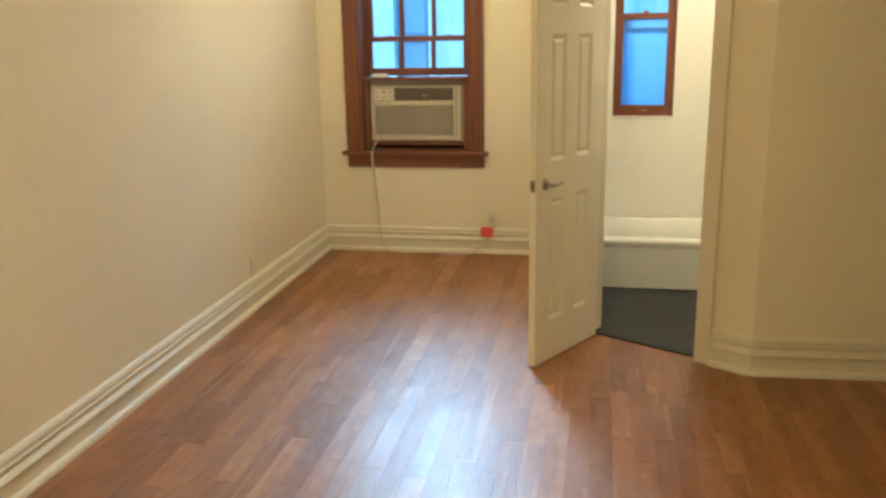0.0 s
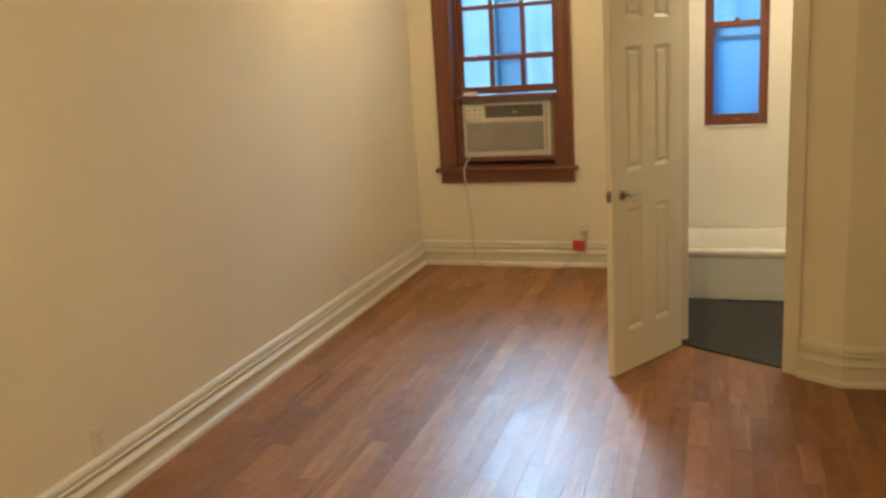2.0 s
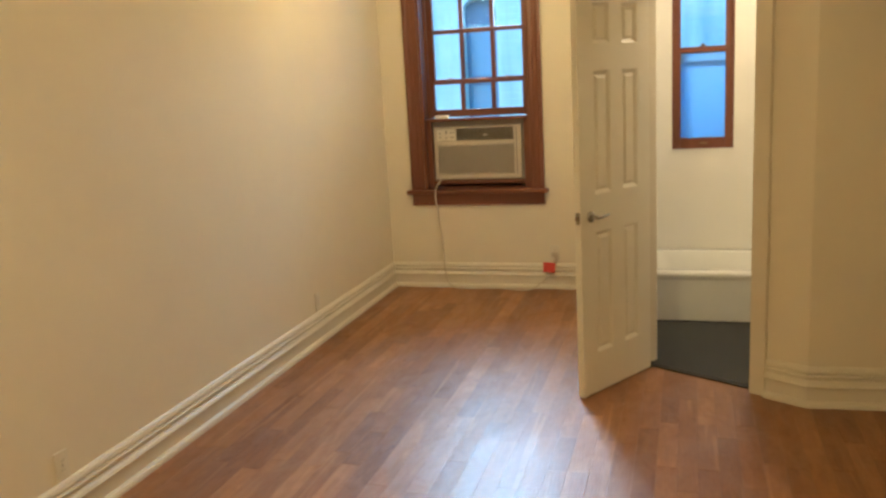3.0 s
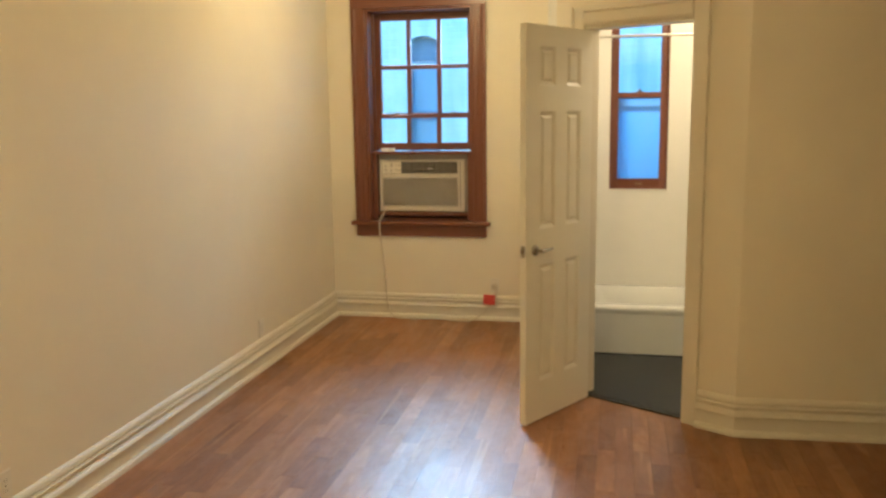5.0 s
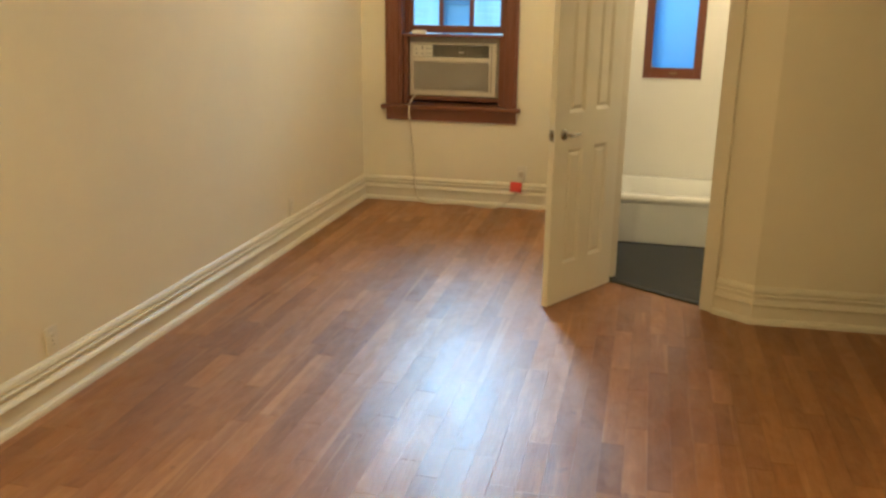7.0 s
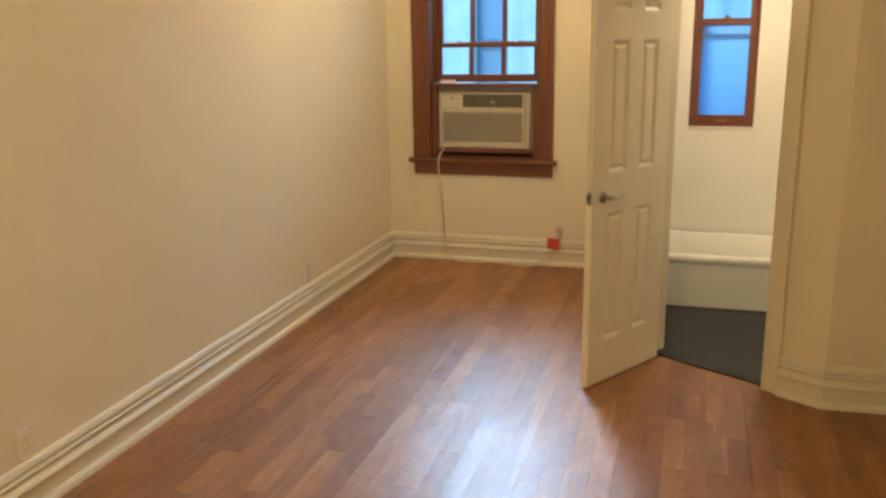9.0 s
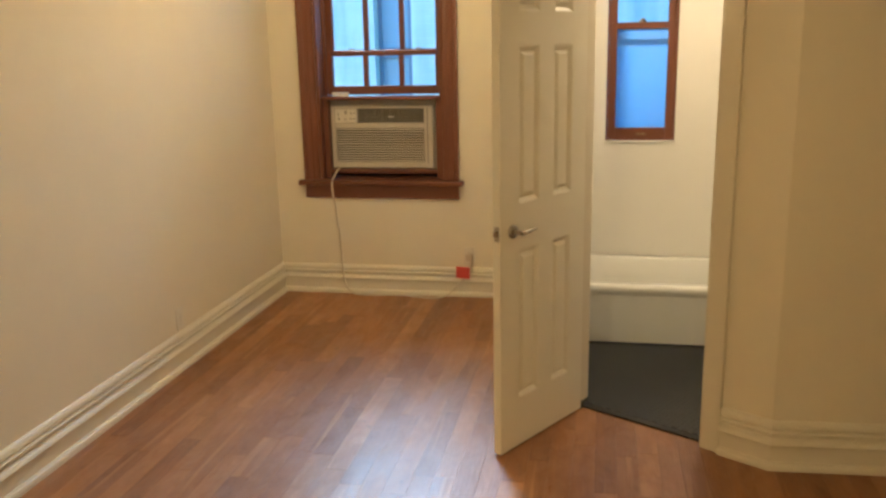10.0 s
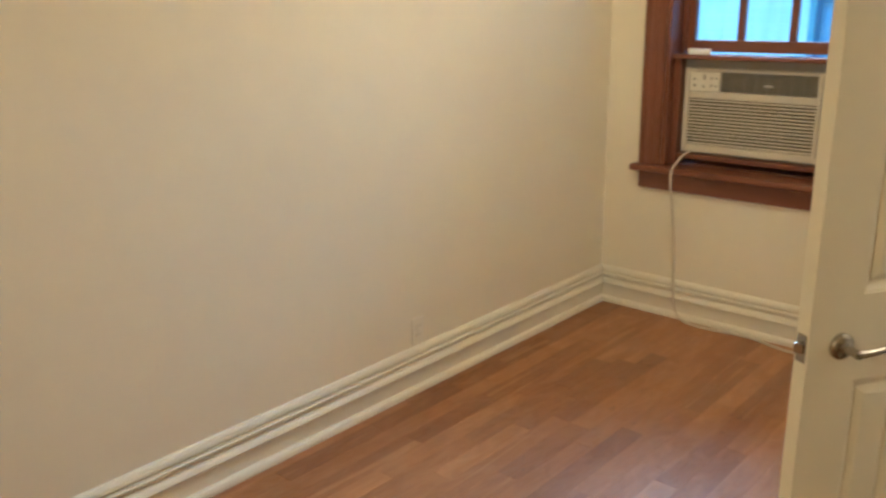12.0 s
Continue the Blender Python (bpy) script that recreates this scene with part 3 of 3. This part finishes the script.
# near-black sheet: the shade between the slats is put into its colour
part("grille_back", block((gx0, ay + 0.020, gz0), (gx1, ay + 0.028, gz1)), AC_GAP_SHADE, ac, "dark sheet painted as the shade behind the slats")
count = 14
pitch = (gz1 - gz0) / count
slat = block((gx0, ay + 0.002, -0.0034), (gx1, ay + 0.010, 0.0034), 0.0010, 1)
slat_mesh = mesh_of("slat", slat, AC_GRILLE)
for i in range(count):
    s = new("slat", slat_mesh)
    s.parent = ac
    s.location = (0, 0, gz0 + (i + 0.5) * pitch)
vz0, vz1 = gz1 + 0.036, az1 - 0.020
panel_x = gx0 + 0.155
part("control_panel", block((gx0 + 0.002, ay + 0.002, vz0), (panel_x, ay + 0.016, vz1), 0.003), AC_PANEL, ac, "pale control plate with small buttons")
for bx, bz, w, h in ((0.022, 0.022, 0.016, 0.010), (0.022, 0.052, 0.012, 0.010), (0.072, 0.055, 0.012, 0.026), (0.070, 0.018, 0.012, 0.010), (0.110, 0.022, 0.010, 0.010), (0.132, 0.022, 0.010, 0.010), (0.110, 0.058, 0.010, 0.010), (0.132, 0.058, 0.010, 0.010)):
    part("button", block((gx0 + bx, ay - 0.001, vz0 + bz), (gx0 + bx + w, ay + 0.004, vz0 + bz + h), 0.001), AC_GREY, ac, "small dark control button")
part("vent_back", block((panel_x + 0.004, ay + 0.020, vz0), (gx1, ay + 0.028, vz1)), AC_VENT, ac, "dark air outlet recess")
for i in range(8):
    z = vz0 + (i + 0.5) * (vz1 - vz0) / 8
    part("vent_blade", block((panel_x + 0.004, ay + 0.006, z - 0.002), (gx1, ay + 0.019, z + 0.002), 0.001, 1), AC_GREY, ac)
for i in range(9):
    x = panel_x + 0.012 + i * (gx1 - panel_x - 0.02) / 8
    part("vent_fin", block((x - 0.002, ay + 0.003, vz0), (x + 0.002, ay + 0.0055, vz1)), AC_GREY, ac)
part("maker_badge", block((panel_x + 0.215, ay - 0.001, vz0 + 0.034), (panel_x + 0.255, ay + 0.004, vz0 + 0.044), 0.001), AC_PANEL, ac, "small blank badge")
knots = [(-1.578, ay + 0.012, 0.850), (-1.590, ay - 0.075, 0.815), (-1.594, YW - 0.068, 0.745), (-1.578, YW - 0.055, 0.55), (-1.560, YW - 0.048, 0.35), (-1.553, YW - 0.046, 0.16), (-1.535, YW - 0.052, 0.06), (-1.48, YW - 0.070, 0.012), (-1.36, YW - 0.082, 0.005),
         (-1.22, YW - 0.062, 0.005), (-1.10, YW - 0.065, 0.005), (-1.00, YW - 0.095, 0.005), (-0.90, YW - 0.105, 0.006), (-0.82, YW - 0.082, 0.03), (-0.745, YW - 0.046, 0.10), (-0.695, YW - 0.036, 0.17), (-0.672, YW - 0.034, 0.225), (-0.685, YW - 0.030, 0.262)]
smooth(part("power_cord", tube(curve_points(knots, 8), 0.0062, 10), CORD, ac, "pale flat cord trailing along the floor"), 60)
part("plug", block((-0.712, YW - 0.042, 0.250), (-0.670, YW - 0.008, 0.290), 0.006), CORD, ac, "pale plug in the outlet")
tag = tagged(part("warning_tag", block((-0.046, -0.0012, -0.040), (0.046, 0.0012, 0.040), 0.0006, 1), RED), "bright red paper tag hanging on the power cord", "tag")
tag.matrix_world = pose(-0.727, YW - 0.056, 0.172, 4, 3, -4)

tagged(part("remote_control", block((-1.595, YW + 0.033, 1.3185), (-1.485, YW + 0.053, 1.346), 0.006, 3), WHITE_PLASTIC), "small white remote lying on the window shelf", "remote control")


# ---------------------------------------------------------------- outlets
def outlet(place, label):
    """A duplex outlet; its face looks along local -y."""
    o = thing("wall_outlet", label, "outlet", place, group="wall outlets")
    part("cover_plate", block((-0.035, -0.006, -0.057), (0.035, 0.0, 0.057), 0.0028, 3), PLATE, o)
    for z in (-0.0195, 0.0195):
        r = part("receptacle", disc((0, -0.0055, z), (0, -1, 0), (0.017, 0.017, 0.016), (0, 0.002, 0.0028), 20), PLATE, o)
        for x in (-0.006, 0.006):
            part("slot", block((x - 0.0012, -0.0090, z - 0.003), (x + 0.0012, -0.0080, z + 0.006)), SLOT, r)
    part("screw", disc((0, -0.0055, 0), (0, -1, 0), (0.0035, 0.0032), (0, 0.0015), 10), NICKEL, o)
    return o


outlet(pose(XL, 4.825, 0.262, 0, 0, 90), "ivory duplex outlet plate above the baseboard")
outlet(pose(XL, 2.487, 0.255, 0, 0, 90), "ivory duplex outlet plate low on the cream wall")
outlet(pose(-0.69, YW, 0.276, 0, 0, 0), "ivory outlet with the air conditioner plug")

# ---------------------------------------------------------------- bathroom
bw = thing("window_2", "narrow stained wood bathroom window with a frosted pane", "window", kind="structure")
bx0, bx1, bz0, bz1 = BWIN
for xa, xb in ((bx0 + 0.001, bx0 + 0.012), (bx1 - 0.012, bx1 - 0.001)):
    part("jamb", block((xa, YW + 0.012, bz0 + 0.001), (xb, YW + 0.18, bz1 - 0.001)), MAHOGANY, bw)
sash("upper_sash", bw, bx0 + 0.0125, bx1 - 0.0125, 1.640, bz1 - 0.002, YW + 0.056, 1, 1, 0.046, 0.05, 0.018, MAHOGANY, MAHOGANY_FLAT, GLASS)
sash("lower_sash", bw, bx0 + 0.0125, bx1 - 0.0125, bz0 + 0.001, 1.742, YW + 0.018, 1, 1, 0.046, 0.040, 0.076, MAHOGANY, MAHOGANY_FLAT, FROST)
lock = part("sash_lock", disc((0.380, YW + 0.036, 1.742), (0, 0, 1), (0.024, 0.024, 0.016, 0.010, 0.007), (0, 0.004, 0.010, 0.018, 0.022), 16), BRASS, bw, "small brass sash lock")
part("sash_lift", block((0.36, YW + 0.006, 1.068), (0.415, YW + 0.018, 1.080), 0.003), BRASS, bw, "small brass sash lift")
part("window_sill", block((bx0 - 0.006, YW - 0.012, bz0 - 0.010), (bx1 + 0.006, YW + 0.017, bz0 + 0.0005), 0.004), BATH, bw, "thin white sill")

tub = thing("bathtub", "white enamelled built-in bathtub with a rolled rim", "bathtub", pose(0, 0, 0))
tx0, tx1, ty0, ty1, tz = -0.036, 1.596, 5.475, YW - 0.003, 0.335
rings = [round_rect(tx0, tx1, ty0 + 0.018, ty1, 0.02, 0.0), round_rect(tx0, tx1, ty0 + 0.014, ty1, 0.02, 0.10), round_rect(tx0, tx1, ty0 + 0.012, ty1, 0.02, tz - 0.060), round_rect(tx0, tx1, ty0 + 0.004, ty1, 0.02, tz - 0.048),
         round_rect(tx0, tx1, ty0 - 0.003, ty1, 0.02, tz - 0.036), round_rect(tx0, tx1, ty0 - 0.004, ty1, 0.02, tz - 0.020), round_rect(tx0, tx1, ty0 + 0.004, ty1 - 0.001, 0.02, tz - 0.006), round_rect(tx0 + 0.01, tx1 - 0.01, ty0 + 0.018, ty1 - 0.003, 0.03, tz),
         round_rect(tx0 + 0.06, tx1 - 0.06, ty0 + 0.065, ty1 - 0.045, 0.09, tz), round_rect(tx0 + 0.072, tx1 - 0.072, ty0 + 0.078, ty1 - 0.056, 0.10, tz - 0.010), round_rect(tx0 + 0.10, tx1 - 0.09, ty0 + 0.10, ty1 - 0.075, 0.12, tz - 0.15),
         round_rect(tx0 + 0.15, tx1 - 0.12, ty0 + 0.14, ty1 - 0.11, 0.14, 0.06), round_rect(tx0 + 0.25, tx1 - 0.22, ty0 + 0.22, ty1 - 0.19, 0.14, 0.045)]
rings = [[(x, y, z - (0.026 * (y - ty0) / (ty1 - ty0) if z > 0.2 else 0.0)) for x, y, z in r] for r in rings]
smooth(part("apron", loft(rings[:3], False, False), TUB, tub), 50)
smooth(part("basin", loft(rings[2:], False, True), TUB, tub), 50)

rod = thing("shower_curtain_rod", "thin chrome shower rod over the bathtub", "curtain rod", pose(0, 5.50, 2.077))
smooth(part("rod", tube([(-0.032, 0, 0), (0.8, 0, 0), (1.592, 0, 0)], 0.0095, 16), CHROME, rod), 60)
for x, d in ((-0.04, 1), (1.60, -1)):
    part("flange", disc((x, 0, 0), (d, 0, 0), (0.030, 0.030, 0.018), (0, 0.006, 0.014), 20), CHROME, rod)

structure("floor_bathroom", prism([diag(-0.61, -0.035), diag(0.0, -0.035), (0.70, 4.38), (1.60, 4.38), (1.60, 5.50), (-0.04, 5.50), (-0.04, 4.72)], -0.05, 0.0025), GROUT, "dark mosaic tile bathroom floor", "floor")
verts, faces = [], []
P = 0.0265
for j in range(-2, 50):
    for i in range(-1, 60):
        cx, cy = i * P + (j % 2) * P / 2, 4.30 + j * P * 0.866
        rel = Vector((cx, cy)) - JAMB
        if not (-0.02 < cx < 1.57 and cy < 5.49 and rel.dot(N) < -0.05) or (cx > 0.66 and cy < 4.40):
            continue
        base = len(verts)
        tilt = random.uniform(-0.0002, 0.0002)
        for r, z in ((P * 0.53, 0.0024), (P * 0.53, 0.0045), (P * 0.48, 0.0056)):
            for k in range(6):
                w = math.pi / 6 + k * math.pi / 3
                verts.append((cx + r * math.cos(w), cy + r * math.sin(w), z + tilt * math.cos(w)))
        for ringi in (0, 6):
            for k in range(6):
                faces.append((base + ringi + k, base + ringi + (k + 1) % 6, base + ringi + 6 + (k + 1) % 6, base + ringi + 6 + k))
        faces.append(tuple(base + 12 + k for k in range(6)))
me = bpy.data.meshes.new("mosaic_tiles")
me.from_pydata(verts, [], faces)
me.materials.append(TILE)
tagged(new("mosaic_tiles", me), "small charcoal mosaic floor tiles", "tiles", kind="stuff")

# ---------------------------------------------------------------- outside
structure("ground", block((-60, YW + 0.25, -4.2), (60, 120, -4.0)), CONCRETE, "grey concrete yard between the buildings", "ground")
FY, FTOP = 10.0, 3.4
house = thing("neighbouring_building", "pale painted brick building with an arched window", "building", pose(0, 0, 0))
ox0, ox1, oz0, oz1 = -2.30, -1.89, 0.3, 2.39
wall = bmesh.new()
for lo, hi in (((-9, -4), (ox0, FTOP)), ((ox1, -4), (6, FTOP)), ((ox0, -4), (ox1, oz0))):
    block((lo[0], FY, lo[1]), (hi[0], FY + 0.4, hi[1]), bm=wall)
arch = [(ox0 + (ox1 - ox0) * (0.5 - 0.5 * math.cos(math.pi * k / 14)), oz1 + 0.14 * math.sin(math.pi * k / 14)) for k in range(15)]
top = arch + [(ox1, FTOP), (ox0, FTOP)]
a = [wall.verts.new((x, FY, z)) for x, z in top]
b = [wall.verts.new((x, FY + 0.4, z)) for x, z in top]
wall.faces.new(a)
wall.faces.new(b)
for i in range(len(top)):
    j = (i + 1) % len(top)
    wall.faces.new((a[i], a[j], b[j], b[i]))
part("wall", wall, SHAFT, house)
part("coping", block((-9, FY - 0.06, FTOP), (6, FY + 0.46, FTOP + 0.10), 0.02), STONE, house)
ow = part("window", block((ox0, FY + 0.215, oz0), (ox1, FY + 0.235, oz1 + 0.22)), DARK_PANE, house, "dim arched window")
# window frame; its broad right strip paints the shaded reveal in dark colour
for xa, xb, za, zb in ((ox0, ox0 + 0.035, oz0, oz1 + 0.2), (ox1 - 0.075, ox1, oz0, oz1 + 0.2), (ox0 + 0.035, ox1 - 0.075, 1.52, 1.64), (ox0 + 0.035, ox1 - 0.075, oz0, oz0 + 0.08), (ox0 + 0.035, ox1 - 0.075, 2.24, 2.50)):
    part("frame", block((xa, FY + 0.17, za), (xb, FY + 0.214, zb), 0.006), OUT_FRAME_SHADE, ow)
part("sill", block((ox0 - 0.05, FY - 0.06, oz0 - 0.08), (ox1 + 0.05, FY + 0.12, oz0), 0.01), STONE, ow)

# painted brickwork, proud of its joints
BL, BH = 0.215, 0.075
brick_mesh = {}
for k, w in enumerate((BL, BL / 2)):
    hw, hh = w / 2 - 0.004, BH / 2 - 0.004
    bm = bmesh.new()
    back = [bm.verts.new(p) for p in ((-hw, 0.0, -hh), (hw, 0.0, -hh), (hw, 0.0, hh), (-hw, 0.0, hh))]
    face = [bm.verts.new(p) for p in ((-hw + 0.004, -0.004, -hh + 0.004), (hw - 0.004, -0.004, -hh + 0.004), (hw - 0.004, -0.004, hh - 0.004), (-hw + 0.004, -0.004, hh - 0.004))]
    for i in range(4):
        bm.faces.new((back[i], back[(i + 1) % 4], face[(i + 1) % 4], face[i]))
    bm.faces.new(face)
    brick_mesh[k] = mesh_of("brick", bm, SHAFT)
far_bricks = bmesh.new()
house_wall = [c for c in house.children if c.name.startswith("wall")][0]
for r in range(40):
    z = 0.42 + r * BH
    for c in range(28):
        x = -4.0 + c * BL + (r % 2) * BL / 2
        kind = 0
        if z < oz1 + 0.24 and x + BL / 2 > ox0 - 0.01 and x - BL / 2 < ox1 + 0.01:
            continue
        if -2.95 < x < -1.15 and 1.1 < z < 2.75:
            b = new("brick", brick_mesh[kind])
            b.parent = house_wall
            b.location = (x, FY, z)
        else:
            start = len(far_bricks.verts)
            far_bricks.from_mesh(brick_mesh[kind])
            far_bricks.verts.ensure_lookup_table()
            for v in far_bricks.verts[start:]:
                v.co += Vector((x, FY, z))
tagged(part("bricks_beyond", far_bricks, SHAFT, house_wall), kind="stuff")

# ---------------------------------------------------------------- wooden floor
floor = structure("floor", prism([(XL - 0.02, BACK - 0.02), (XR + 0.05, BACK - 0.02), (XR + 0.05, YR - 0.05), (2.62, YR - 0.05), (2.62, 4.26), (0.72, 4.26), (-0.07, 4.74), (-0.07, YW + 0.05), (XL - 0.02, YW + 0.05)], -0.06, -0.006), GROUT, "glossy red-brown strip wood floor", "floor")
WIDTHS = (0.083, 0.090)
LENGTHS = (0.34, 0.46, 0.60, 0.78, 0.96)
plank_mesh = {}


def plank(PW, L):
    """One floor strip with eased edges; strips of one size share a mesh."""
    if (PW, L) not in plank_mesh:
        bm = bmesh.new()
        w, l, e = PW / 2 - 0.0002, L / 2 - 0.0002, 0.0005
        low = [bm.verts.new(p) for p in ((-w, -l, -0.012), (w, -l, -0.012), (w, l, -0.012), (-w, l, -0.012))]
        mid = [bm.verts.new(p) for p in ((-w, -l, -e), (w, -l, -e), (w, l, -e), (-w, l, -e))]
        top = [bm.verts.new(p) for p in ((-w + e, -l + e, 0), (w - e, -l + e, 0), (w - e, l - e, 0), (-w + e, l - e, 0))]
        for a, b in ((low, mid), (mid, top)):
            for i in range(4):
                bm.faces.new((a[i], a[(i + 1) % 4], b[(i + 1) % 4], b[i]))
        bm.faces.new(top)
        plank_mesh[PW, L] = mesh_of("plank", bm, OAK)
    return plank_mesh[PW, L]


rng = random.Random(5)
near, far = [], []
x = XL - 0.01
while x < 2.56:
    PW = rng.choice(WIDTHS)
    x += PW
    cx = x - PW / 2
    y = BACK if cx < XR + 0.04 else YR - 0.04
    if cx < -0.08:
        stop = YW - 0.005
    elif cx < CX:
        stop = JAMB.y + (JAMB.x - cx) * 0.577 + 0.02
    else:
        stop = CY + (cx - CX) * 0.0524 + 0.01
    first = rng.uniform(0.15, 0.8)
    while y < stop - 0.03:
        L = round(min(first if first else rng.choice(LENGTHS), stop - y), 3)
        first = 0
        (near if y + L / 2 > 2.1 and cx < 1.1 else far).append((cx, y + L / 2, (PW, L)))
        y += L
for x, y, L in near:
    p = new("plank", plank(*L))
    p.parent = floor
    p.rotation_euler = (rng.uniform(-0.0008, 0.0008), rng.uniform(-0.0025, 0.0025), 0)
    p.location = (x, y, 0)
rest = bmesh.new()
for x, y, L in far:
    start = len(rest.verts)
    rest.from_mesh(plank(*L))
    rest.verts.ensure_lookup_table()
    for v in rest.verts[start:]:
        v.co += Vector((x, y, 0))
tagged(part("planks_behind", rest, OAK_JOINED, floor), kind="stuff")
